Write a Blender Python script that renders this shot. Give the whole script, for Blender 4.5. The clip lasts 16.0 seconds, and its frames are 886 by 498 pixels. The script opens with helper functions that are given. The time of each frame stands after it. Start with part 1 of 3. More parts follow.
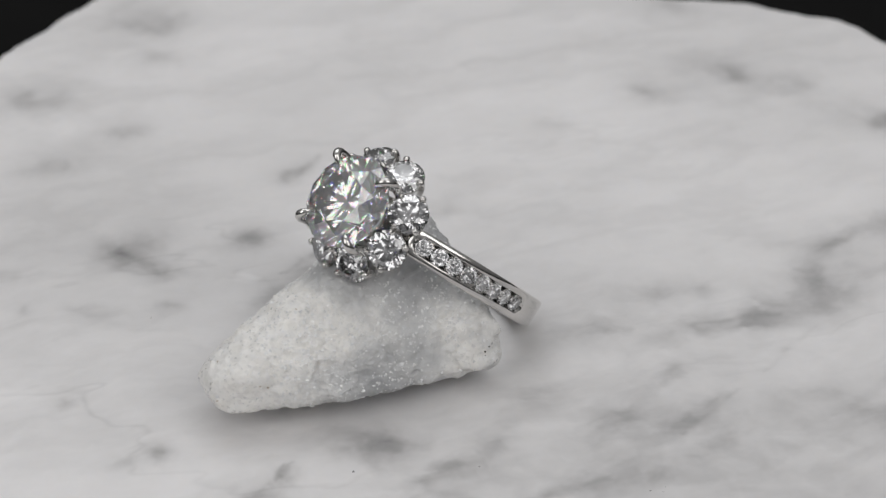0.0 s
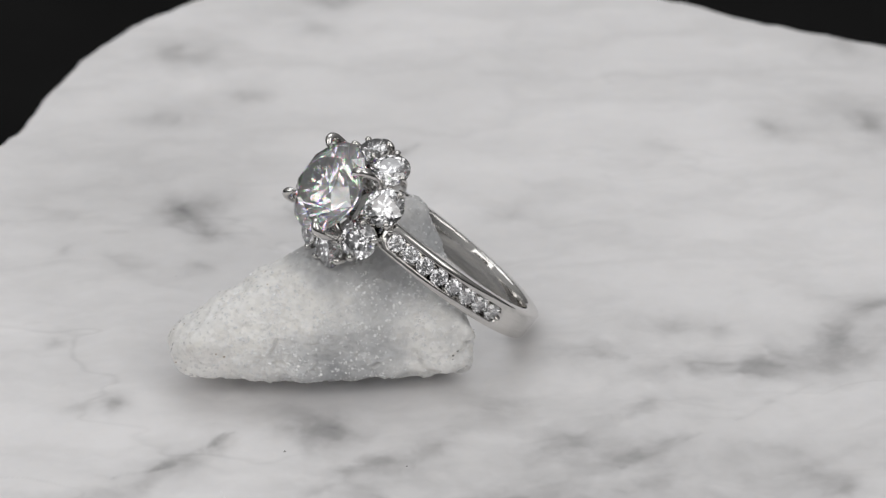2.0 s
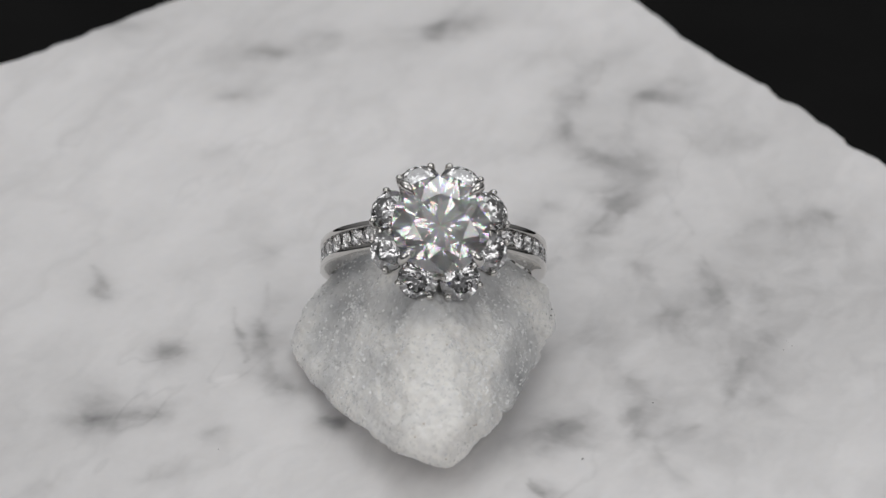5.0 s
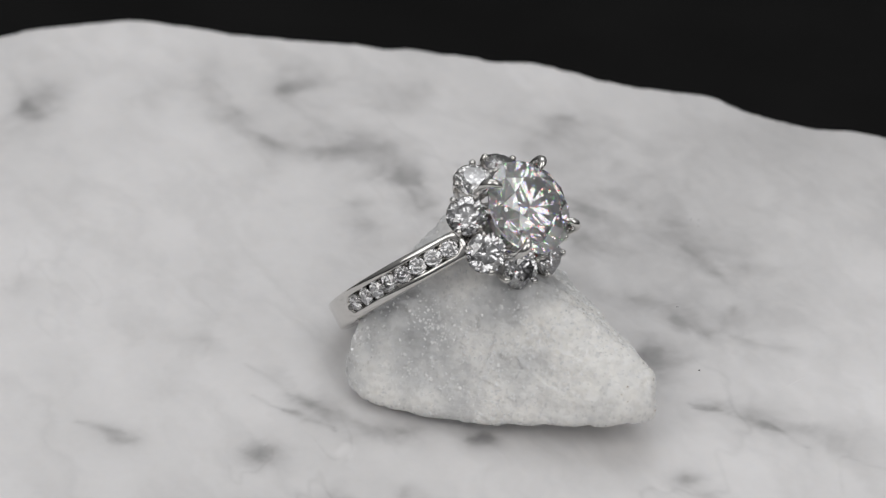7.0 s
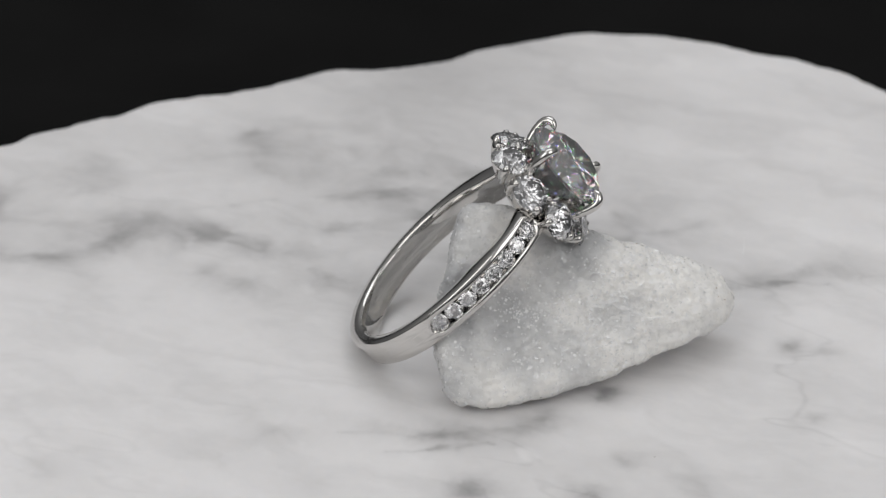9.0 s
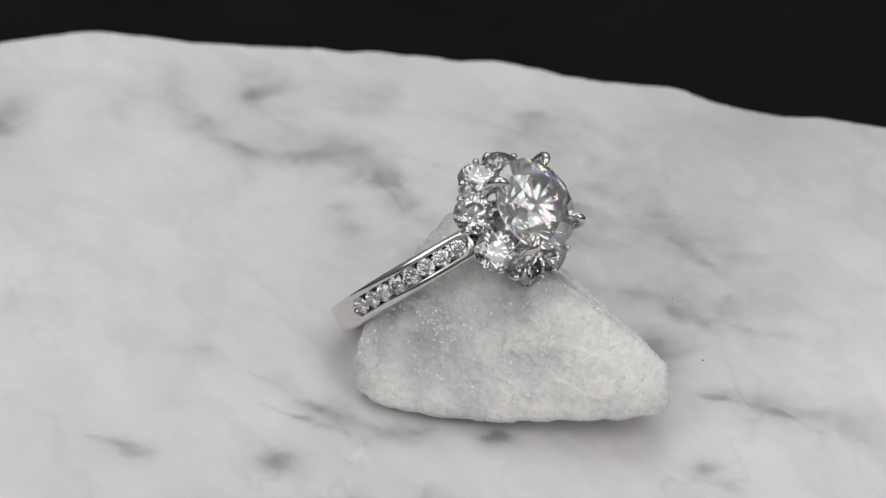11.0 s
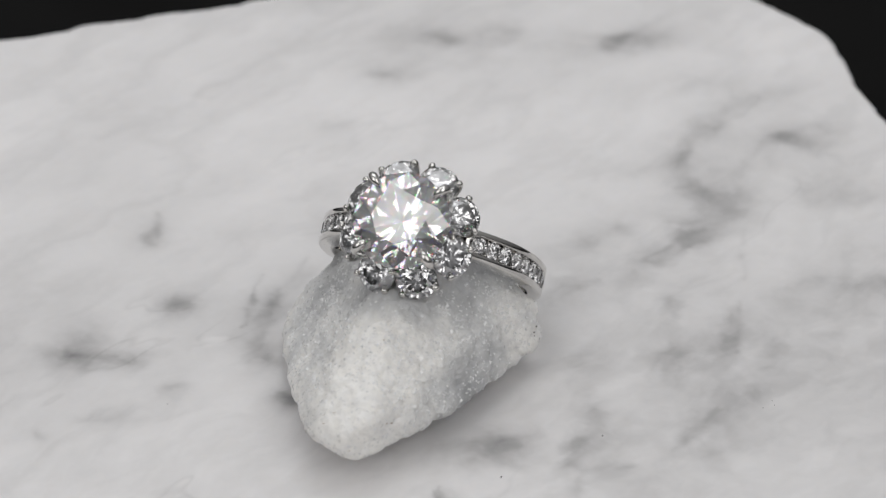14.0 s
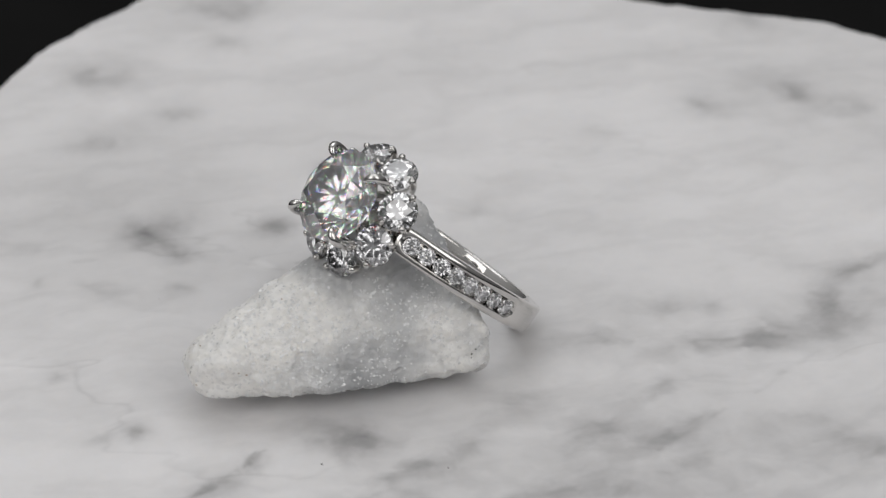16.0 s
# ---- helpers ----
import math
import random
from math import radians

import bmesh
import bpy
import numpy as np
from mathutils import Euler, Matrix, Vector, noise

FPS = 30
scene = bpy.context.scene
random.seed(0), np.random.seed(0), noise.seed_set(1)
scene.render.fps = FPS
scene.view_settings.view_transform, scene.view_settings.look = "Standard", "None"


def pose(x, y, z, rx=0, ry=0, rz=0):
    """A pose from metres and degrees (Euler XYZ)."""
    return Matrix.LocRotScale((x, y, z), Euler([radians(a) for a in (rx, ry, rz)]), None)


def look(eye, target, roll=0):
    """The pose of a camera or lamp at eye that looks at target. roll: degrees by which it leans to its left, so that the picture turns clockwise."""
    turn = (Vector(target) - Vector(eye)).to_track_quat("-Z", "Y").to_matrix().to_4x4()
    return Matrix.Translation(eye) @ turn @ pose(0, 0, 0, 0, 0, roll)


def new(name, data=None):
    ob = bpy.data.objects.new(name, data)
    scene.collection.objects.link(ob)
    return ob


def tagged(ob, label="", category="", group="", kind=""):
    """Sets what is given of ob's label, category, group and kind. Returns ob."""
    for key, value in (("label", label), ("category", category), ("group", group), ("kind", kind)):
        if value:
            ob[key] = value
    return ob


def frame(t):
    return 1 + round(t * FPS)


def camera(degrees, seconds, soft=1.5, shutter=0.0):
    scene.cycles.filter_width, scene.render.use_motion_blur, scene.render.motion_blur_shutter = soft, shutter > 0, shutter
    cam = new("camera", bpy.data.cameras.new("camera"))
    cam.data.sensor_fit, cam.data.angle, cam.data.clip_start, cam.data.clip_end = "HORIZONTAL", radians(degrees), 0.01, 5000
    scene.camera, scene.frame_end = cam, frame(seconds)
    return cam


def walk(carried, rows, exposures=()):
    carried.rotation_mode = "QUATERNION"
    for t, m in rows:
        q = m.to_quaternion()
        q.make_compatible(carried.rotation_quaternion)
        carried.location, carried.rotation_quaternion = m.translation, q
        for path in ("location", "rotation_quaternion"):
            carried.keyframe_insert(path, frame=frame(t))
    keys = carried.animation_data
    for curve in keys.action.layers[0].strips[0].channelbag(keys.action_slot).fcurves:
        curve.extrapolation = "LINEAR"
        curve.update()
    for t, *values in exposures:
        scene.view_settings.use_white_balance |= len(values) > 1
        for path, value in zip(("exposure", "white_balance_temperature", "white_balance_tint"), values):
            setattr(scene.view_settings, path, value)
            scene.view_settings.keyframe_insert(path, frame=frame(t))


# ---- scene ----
from mathutils.bvhtree import BVHTree

# ---------------------------------------------------------------- camera
MM = 0.001
cam = camera(14.73, 16.0, 1.35)
EYE = (0, -0.25, 0.15786)
EYE_POSE = Matrix.Translation(EYE) @ pose(0, 0, 0, 90 - 30.877, 0, 0.034) @ pose(0, 0, 0, 0, 0, -0.356)
cam.data.dof.use_dof = True
cam.data.dof.focus_distance = 0.287
cam.data.dof.aperture_fstop = 45
# the clip's automatic exposure drifts a little
EXPOSURES = [(0, -0.13), (0.5, -0.18), (1.0, -0.18), (1.5, -0.09), (2.0, -0.03), (2.5, -0.07), (3.0, -0.11), (3.5, -0.14), (4.0, -0.16),
             (6.5, -0.15), (7.0, -0.1), (7.5, -0.06), (8.0, -0.06), (10.5, -0.04), (11.5, -0.04), (12.5, -0.01), (14.0, -0.01), (14.5, -0.06), (15.0, -0.09), (15.5, -0.11), (16, -0.13)]
walk(cam, [(0, EYE_POSE), (16, EYE_POSE)], EXPOSURES)

# ---------------------------------------------------------------- studio light
world = bpy.data.worlds.new("studio")
world.use_nodes = True
scene.world = world
# pale room, a little brighter towards the ceiling
back = world.node_tree.nodes["Background"]
place = world.node_tree.nodes.new("ShaderNodeTexCoord")
height = world.node_tree.nodes.new("ShaderNodeSeparateXYZ")
shade = world.node_tree.nodes.new("ShaderNodeValToRGB")
for e, (p, c) in zip(shade.color_ramp.elements, ((0.0, (0.09, 0.09, 0.092)), (0.8, (0.36, 0.36, 0.36)))):
    e.position, e.color = p, (*c, 1)
world.node_tree.links.new(place.outputs["Generated"], height.inputs[0])
world.node_tree.links.new(height.outputs["Z"], shade.inputs[0])
world.node_tree.links.new(shade.outputs[0], back.inputs[0])
back.inputs[1].default_value = 1.0


def softbox(name, eye, target, size_x, size_y, watts, colour=(1, 1, 1)):
    data = bpy.data.lights.new(name, "AREA")
    data.shape, data.size, data.size_y = "RECTANGLE", size_x, size_y
    data.energy, data.color = watts, colour
    ob = new(name, data)
    ob.matrix_world = look(eye, target)
    return ob


for side in (1, -1):
    softbox("softbox_lamp", (0.43 * side, -0.43, 0.52), (0, 0, 0.02), 0.46, 0.66, 1.75, (1, 0.985, 0.97))
softbox("overhead_lamp", (0, 0.46, 0.95), (0, 0.04, 0), 0.95, 0.62, 2.95, (0.97, 0.98, 1))


# ---------------------------------------------------------------- helpers
def part(name, bm, material, parent, label="", smooth=False):
    """One mesh object made of bm, under parent."""
    me = bpy.data.meshes.new(name)
    if smooth:
        for f in bm.faces:
            f.smooth = True
    bm.to_mesh(me)
    bm.free()
    me.materials.append(material)
    ob = new(name, me)
    ob.parent = parent
    return tagged(ob, label)


def nodes(name):
    mat = bpy.data.materials.new(name)
    mat.use_nodes = True
    t = mat.node_tree
    return mat, t, t.nodes["Principled BSDF"]


def add(t, kind, **values):
    n = t.nodes.new(kind)
    for key, value in values.items():
        n.inputs[key.replace("_", " ")].default_value = value
    return n


def ramp(t, stops):
    n = t.nodes.new("ShaderNodeValToRGB")
    while len(n.color_ramp.elements) < len(stops):
        n.color_ramp.elements.new(0.5)
    for e, (p, c) in zip(n.color_ramp.elements, stops):
        e.position, e.color = p, (*c, 1)
    return n


def lattice(seed, n=64):
    return np.random.RandomState(seed).rand(n, n)


def value_noise(x, y, seed, octaves=4, gain=0.5):
    """Smooth noise from -1 to 1 at the arrays x, y."""
    total, amp, norm = np.zeros_like(x), 1.0, 0.0
    for o in range(octaves):
        g = lattice(seed + o)
        xi, yi = np.floor(x).astype(int), np.floor(y).astype(int)
        fx, fy = x - xi, y - yi
        fx, fy = fx * fx * (3 - 2 * fx), fy * fy * (3 - 2 * fy)
        a, b = g[xi % 64, yi % 64], g[(xi + 1) % 64, yi % 64]
        c, d = g[xi % 64, (yi + 1) % 64], g[(xi + 1) % 64, (yi + 1) % 64]
        total += amp * ((a + (b - a) * fx) * (1 - fy) + (c + (d - c) * fx) * fy)
        norm += amp
        amp *= gain
        x, y = x * 2.03 + 17.3, y * 2.03 + 5.7
    return total / norm * 2 - 1


# ---------------------------------------------------------------- materials
def marble_material():
    mat, t, b = nodes("marble")
    vein = t.nodes.new("ShaderNodeAttribute")
    vein.attribute_name = "vein"
    co = t.nodes.new("ShaderNodeTexCoord")
    fine = add(t, "ShaderNodeTexNoise", Scale=900.0, Detail=5.0, Roughness=0.65)
    mid = add(t, "ShaderNodeTexNoise", Scale=160.0, Detail=4.0)
    for n in (fine, mid):
        t.links.new(co.outputs["Object"], n.inputs["Vector"])
    # vein strength, made uneven by the grain
    m1 = t.nodes.new("ShaderNodeMath"); m1.operation = "MULTIPLY_ADD"
    t.links.new(fine.outputs["Fac"], m1.inputs[0]); m1.inputs[1].default_value = 0.06; m1.inputs[2].default_value = -0.03
    m2 = t.nodes.new("ShaderNodeMath"); m2.operation = "MULTIPLY_ADD"
    t.links.new(mid.outputs["Fac"], m2.inputs[0]); m2.inputs[1].default_value = 0.12; m2.inputs[2].default_value = -0.06
    s1 = t.nodes.new("ShaderNodeMath"); s1.operation = "ADD"
    s2 = t.nodes.new("ShaderNodeMath"); s2.operation = "ADD"
    t.links.new(m1.outputs[0], s1.inputs[0]); t.links.new(m2.outputs[0], s1.inputs[1])
    t.links.new(s1.outputs[0], s2.inputs[0]); t.links.new(vein.outputs["Fac"], s2.inputs[1])
    r = ramp(t, [(0.0, (0.895, 0.882, 0.887)), (0.3, (0.675, 0.665, 0.667)), (0.6, (0.42, 0.413, 0.415)), (1.0, (0.18, 0.178, 0.18))])
    t.links.new(s2.outputs[0], r.inputs[0])
    t.links.new(r.outputs[0], b.inputs["Base Color"])
    b.inputs["Roughness"].default_value = 0.42
    b.inputs["IOR"].default_value = 1.45
    b.inputs["Subsurface Weight"].default_value = 0.2
    b.inputs["Subsurface Radius"].default_value = (1, 0.93, 0.85)
    b.inputs["Subsurface Scale"].default_value = 0.0012
    bump = add(t, "ShaderNodeBump", Strength=0.06, Distance=0.0002)
    t.links.new(fine.outputs["Fac"], bump.inputs["Height"])
    t.links.new(bump.outputs[0], b.inputs["Normal"])
    return mat


def rock_material():
    mat, t, b = nodes("quartz_rock")
    co = t.nodes.new("ShaderNodeTexCoord")
    big = add(t, "ShaderNodeTexNoise", Scale=130.0, Detail=4.0, Roughness=0.5)
    grain = add(t, "ShaderNodeTexVoronoi", Scale=4600.0)
    fine = add(t, "ShaderNodeTexNoise", Scale=1500.0, Detail=6.0, Roughness=0.7)
    rust = add(t, "ShaderNodeTexNoise", Scale=420.0, Detail=5.0, Roughness=0.75)
    for n in (big, grain, fine, rust):
        t.links.new(co.outputs["Object"], n.inputs["Vector"])
    r = ramp(t, [(0.32, (0.40, 0.405, 0.415)), (0.48, (0.64, 0.64, 0.641)), (0.63, (0.85, 0.838, 0.818))])
    # the narrow end of the stone is whiter and warmer
    away = t.nodes.new("ShaderNodeVectorMath"); away.operation = "DISTANCE"
    t.links.new(co.outputs["Object"], away.inputs[0]); away.inputs[1].default_value = (-0.018, -0.0155, 0.004)
    white_end = add(t, "ShaderNodeMapRange", From_Min=0.003, From_Max=0.014, To_Min=0.20, To_Max=0.0)
    t.links.new(away.outputs["Value"], white_end.inputs["Value"])
    tone = t.nodes.new("ShaderNodeMath"); tone.operation = "ADD"
    t.links.new(big.outputs["Fac"], tone.inputs[0]); t.links.new(white_end.outputs[0], tone.inputs[1])
    # grey mineral zone below the ring head, with the head's shade painted in
    below_head = t.nodes.new("ShaderNodeVectorMath"); below_head.operation = "DISTANCE"
    t.links.new(co.outputs["Object"], below_head.inputs[0]); below_head.inputs[1].default_value = (-0.0071, -0.0051, 0.0071)
    grey_and_shade = add(t, "ShaderNodeMapRange", From_Min=0.0015, From_Max=0.0065, To_Min=-0.11, To_Max=0.0)
    t.links.new(below_head.outputs["Value"], grey_and_shade.inputs["Value"])
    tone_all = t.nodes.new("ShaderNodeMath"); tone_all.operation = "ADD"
    t.links.new(tone.outputs[0], tone_all.inputs[0]); t.links.new(grey_and_shade.outputs[0], tone_all.inputs[1])
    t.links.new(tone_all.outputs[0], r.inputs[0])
    spots = ramp(t, [(0.83, (0, 0, 0)), (0.92, (1, 1, 1))])
    t.links.new(rust.outputs["Fac"], spots.inputs[0])
    mix = t.nodes.new("ShaderNodeMix"); mix.data_type = "RGBA"
    t.links.new(spots.outputs[0], mix.inputs["Factor"])
    t.links.new(r.outputs[0], mix.inputs["A"]); mix.inputs["B"].default_value = (0.60, 0.51, 0.40, 1)
    # each grain has its own shade
    cells = add(t, "ShaderNodeTexVoronoi", Scale=2400.0)
    t.links.new(co.outputs["Object"], cells.inputs["Vector"])
    cell = t.nodes.new("ShaderNodeSeparateColor")
    t.links.new(cells.outputs["Color"], cell.inputs[0])
    shade_range = add(t, "ShaderNodeMapRange", To_Min=0.93, To_Max=1.06)
    t.links.new(cell.outputs[1], shade_range.inputs["Value"])
    grained = t.nodes.new("ShaderNodeVectorMath"); grained.operation = "SCALE"
    t.links.new(mix.outputs["Result"], grained.inputs[0]); t.links.new(shade_range.outputs[0], grained.inputs["Scale"])
    crystal = t.nodes.new("ShaderNodeMix"); crystal.data_type = "RGBA"
    t.links.new(grained.outputs[0], crystal.inputs["A"]); crystal.inputs["B"].default_value = (0.78, 0.78, 0.78, 1)
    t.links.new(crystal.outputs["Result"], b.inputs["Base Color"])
    # crystal grains: a few clear faces, each leaning its own way, catch the light
    sep = t.nodes.new("ShaderNodeSeparateColor")
    t.links.new(grain.outputs["Color"], sep.inputs[0])
    clear = ramp(t, [(0.0, (1, 1, 1)), (0.08, (1, 1, 1)), (0.095, (0.02, 0.02, 0.02)), (1.0, (0.02, 0.02, 0.02))])
    t.links.new(sep.outputs[0], clear.inputs[0])
    t.links.new(clear.outputs[0], b.inputs["Coat Weight"])
    some = t.nodes.new("ShaderNodeMath"); some.operation = "MULTIPLY"
    t.links.new(clear.outputs[0], some.inputs[0]); some.inputs[1].default_value = 0.25
    t.links.new(some.outputs[0], crystal.inputs["Factor"])
    b.inputs["Coat Roughness"].default_value = 0.14
    b.inputs["Coat IOR"].default_value = 1.9
    geo = t.nodes.new("ShaderNodeNewGeometry")
    lean = t.nodes.new("ShaderNodeVectorMath"); lean.operation = "SUBTRACT"
    t.links.new(grain.outputs["Color"], lean.inputs[0]); lean.inputs[1].default_value = (0.5, 0.5, 0.5)
    amount = t.nodes.new("ShaderNodeVectorMath"); amount.operation = "MULTIPLY_ADD"
    t.links.new(lean.outputs[0], amount.inputs[0]); amount.inputs[1].default_value = (1.1, 1.1, 1.1)
    t.links.new(geo.outputs["Normal"], amount.inputs[2])
    unit = t.nodes.new("ShaderNodeVectorMath"); unit.operation = "NORMALIZE"
    t.links.new(amount.outputs[0], unit.inputs[0])
    t.links.new(unit.outputs[0], b.inputs["Coat Normal"])
    b2 = add(t, "ShaderNodeBump", Strength=0.45, Distance=0.0003)
    t.links.new(fine.outputs["Fac"], b2.inputs["Height"])
    # sugary grains, each a low facet
    b3 = add(t, "ShaderNodeBump", Strength=0.8, Distance=0.00022)
    t.links.new(cell.outputs[2], b3.inputs["Height"])
    t.links.new(b2.outputs[0], b3.inputs["Normal"])
    t.links.new(b3.outputs[0], b.inputs["Normal"])
    b.inputs["Roughness"].default_value = 0.5
    b.inputs["Subsurface Weight"].default_value = 0.42
    b.inputs["Subsurface Radius"].default_value = (1, 0.96, 0.88)
    b.inputs["Subsurface Scale"].default_value = 0.0009
    return mat


def grain_material():
    """Small clear crystal faces on the broken stone."""
    mat, t, b = nodes("quartz_grain")
    geo = t.nodes.new("ShaderNodeNewGeometry")
    r = ramp(t, [(0.0, (0.74, 0.745, 0.75)), (1.0, (0.92, 0.92, 0.915))])
    t.links.new(geo.outputs["Random Per Island"], r.inputs[0])
    t.links.new(r.outputs[0], b.inputs["Base Color"])
    b.inputs["Roughness"].default_value = 0.16
    b.inputs["IOR"].default_value = 1.6
    return mat


def metal_material():
    mat, t, b = nodes("white_gold")
    co = t.nodes.new("ShaderNodeTexCoord")
    n = add(t, "ShaderNodeTexNoise", Scale=700.0, Detail=4.0)
    t.links.new(co.outputs["Object"], n.inputs["Vector"])
    r = ramp(t, [(0.3, (0.045, 0.045, 0.045)), (0.7, (0.10, 0.10, 0.10))])
    t.links.new(n.outputs["Fac"], r.inputs[0])
    t.links.new(r.outputs[0], b.inputs["Roughness"])
    b.inputs["Base Color"].default_value = (0.68, 0.665, 0.645, 1)
    b.inputs["Metallic"].default_value = 1.0
    bump = add(t, "ShaderNodeBump", Strength=0.05, Distance=0.00005)
    t.links.new(n.outputs["Fac"], bump.inputs["Height"])
    t.links.new(bump.outputs[0], b.inputs["Normal"])
    return mat


def gem_material(name, tint, share):
    """Clear, strongly refracting stone."""
    mat = bpy.data.materials.new(name)
    mat.use_nodes = True
    t = mat.node_tree
    t.nodes.remove(t.nodes["Principled BSDF"])
    def glass(colour, ior):
        g = t.nodes.new("ShaderNodeBsdfGlass")
        g.inputs["Color"].default_value, g.inputs["Roughness"].default_value, g.inputs["IOR"].default_value = colour, 0.0, ior
        return g.outputs[0]

    def join(kind, one, two, share=None):
        n = t.nodes.new(kind)
        if share is not None:
            n.inputs[0].default_value = share
        t.links.new(one, n.inputs[-2])
        t.links.new(two, n.inputs[-1])
        return n.outputs[0]

    # part of the light is split into colours, which gives the stone its fire
    fire = join("ShaderNodeAddShader", glass((1, 0, 0, 1), 2.58), join("ShaderNodeAddShader", glass((0, 1, 0, 1), 2.65), glass((0, 0, 1, 1), 2.74)))
    stone_light = glass(tint, 2.65) if share == 0 else join("ShaderNodeMixShader", glass(tint, 2.65), fire, share)
    # white diffuse share that brightens the dark facets, painted on beside the refraction
    pale_lift = t.nodes.new("ShaderNodeBsdfDiffuse")
    pale_lift.inputs["Color"].default_value = (0.85, 0.86, 0.87, 1)
    t.links.new(join("ShaderNodeMixShader", stone_light, pale_lift.outputs[0], 0.09 if share else 0.03), t.nodes["Material Output"].inputs[0])
    return mat


def cloth_material():
    mat, t, b = nodes("black_cloth")
    co = t.nodes.new("ShaderNodeTexCoord")
    n = add(t, "ShaderNodeTexNoise", Scale=60.0, Detail=5.0)
    t.links.new(co.outputs["Object"], n.inputs["Vector"])
    r = ramp(t, [(0.3, (0.0035, 0.0035, 0.0035)), (0.7, (0.006, 0.006, 0.006))])
    t.links.new(n.outputs["Fac"], r.inputs[0])
    t.links.new(r.outputs[0], b.inputs["Base Color"])
    b.inputs["Roughness"].default_value = 0.9
    b.inputs["Specular IOR Level"].default_value = 0.1
    return mat


def dull_material(name, colour):
    mat, t, b = nodes(name)
    b.inputs["Base Color"].default_value = (*colour, 1)
    b.inputs["Roughness"].default_value = 0.8
    return mat


MARBLE, ROCK, METAL = marble_material(), rock_material(), metal_material()
GEM, SMALL_GEM = gem_material("large_diamond", (1, 1, 1, 1), 0.045), gem_material("small_diamond", (0.98, 0.98, 0.985, 1), 0)
GRAIN = grain_material()
CLOTH, SPECK = cloth_material(), dull_material("dark_speck", (0.03, 0.028, 0.025))
RUST, CHALK = dull_material("rust_speck", (0.34, 0.25, 0.17)), dull_material("chalk_white", (0.88, 0.88, 0.88))

# ---------------------------------------------------------------- table
THICK = 14 * MM


def table():
    bm = bmesh.new()
    bmesh.ops.create_grid(bm, x_segments=1, y_segments=1, size=0.42)
    ret = bmesh.ops.extrude_face_region(bm, geom=bm.faces[:])
    bmesh.ops.translate(bm, vec=(0, 0, -0.03), verts=[v for v in ret["geom"] if isinstance(v, bmesh.types.BMVert)])
    bmesh.ops.translate(bm, vec=(0, 0, -THICK - 0.0005), verts=bm.verts)
    bmesh.ops.recalc_face_normals(bm, faces=bm.faces)
    ob = part("table_top", bm, CLOTH, None)
    return tagged(ob, "table covered in matt black cloth under the marble slab", "table", kind="structure")


table()

# ---------------------------------------------------------------- marble slab
# radius of the slab's broken outline, every ten degrees, in millimetres
OUTLINE = [51.4, 54.2, 58.8, 67.3, 71.4, 68.2, 70.6, 69.2, 66.8, 67.2, 70.0, 75.8, 75.6, 70.0, 65.9, 59.9, 54.4, 54.0,
           55, 57, 58, 59, 60, 61, 62, 62, 62, 61, 61, 60.2, 58.9, 54.7, 49.2, 49.3, 48.6, 49.8]


def outline(phi):
    """Radius at the angles phi (an array, in turns), in metres, with a chipped edge."""
    k = np.asarray(OUTLINE)
    u = phi * 36
    i = np.floor(u).astype(int)
    f = u - i
    p0, p1, p2, p3 = k[(i - 1) % 36], k[i % 36], k[(i + 1) % 36], k[(i + 2) % 36]
    r = 0.5 * (2 * p1 + (p2 - p0) * f + (2 * p0 - 5 * p1 + 4 * p2 - p3) * f * f + (3 * p1 - p0 - 3 * p2 + p3) * f ** 3)
    a = phi * 2 * np.pi
    chips = value_noise(np.cos(a) * 14 + 40, np.sin(a) * 14 + 40, 71, 4, 0.55)
    return (r + 0.55 + 0.8 * chips) * MM


# soft grey veins: place, turn, half length, half width (millimetres and degrees), darkness
VEINS_NORTH_A = [(-34.4, 56.3, 26, 3.8, 2.1, 0.50), (-33.4, 48.7, 25, 1.5, 0.8, 0.35), (-42.9, 38.8, 17, 2.3, 1.5, 0.50), (-33.6, 33.2, 39, 2.1, 1.0, 0.40), (-39.6, 26.3, 18, 2.0, 1.0, 0.45), (23.6, 49.1, -43, 2.6, 1.1, 0.60), (29.4, 47.3, 5, 3.0, 1.3, 0.40), (16.0, 44.5, 32, 1.6, 1.1, 0.30), (-16.3, 26.7, 54, 1.4, 0.8, 0.45), (-32.4, 48.4, 47, 1.2, 0.9, 0.30), (47.0, 24.0, 11, 3.4, 0.6, 0.35), (42.6, 29.0, 77, 1.1, 1.8, 0.25), (-3.2, 20.4, 49, 1.6, 0.4, 0.30), (40.2, 41.8, -1, 2.5, 0.9, 0.50), (15.0, 45.3, -17, 1.2, 1.0, 0.25)]
VEINS_NORTH_B = [(7.2, 38.6, -26, 1.9, 1.4, 0.22), (18.5, 63.9, 8, 2.1, 1.1, 0.35), (39.2, 20.6, 21, 1.7, 0.4, 0.30), (-16.7, 26.0, -82, 0.8, 0.5, 0.35), (38.4, 40.6, -28, 1.7, 0.9, 0.40), (42.5, 39.2, -9, 2.1, 0.9, 0.30), (-39.2, 35.8, 28, 5.1, 6.0, 0.10)]
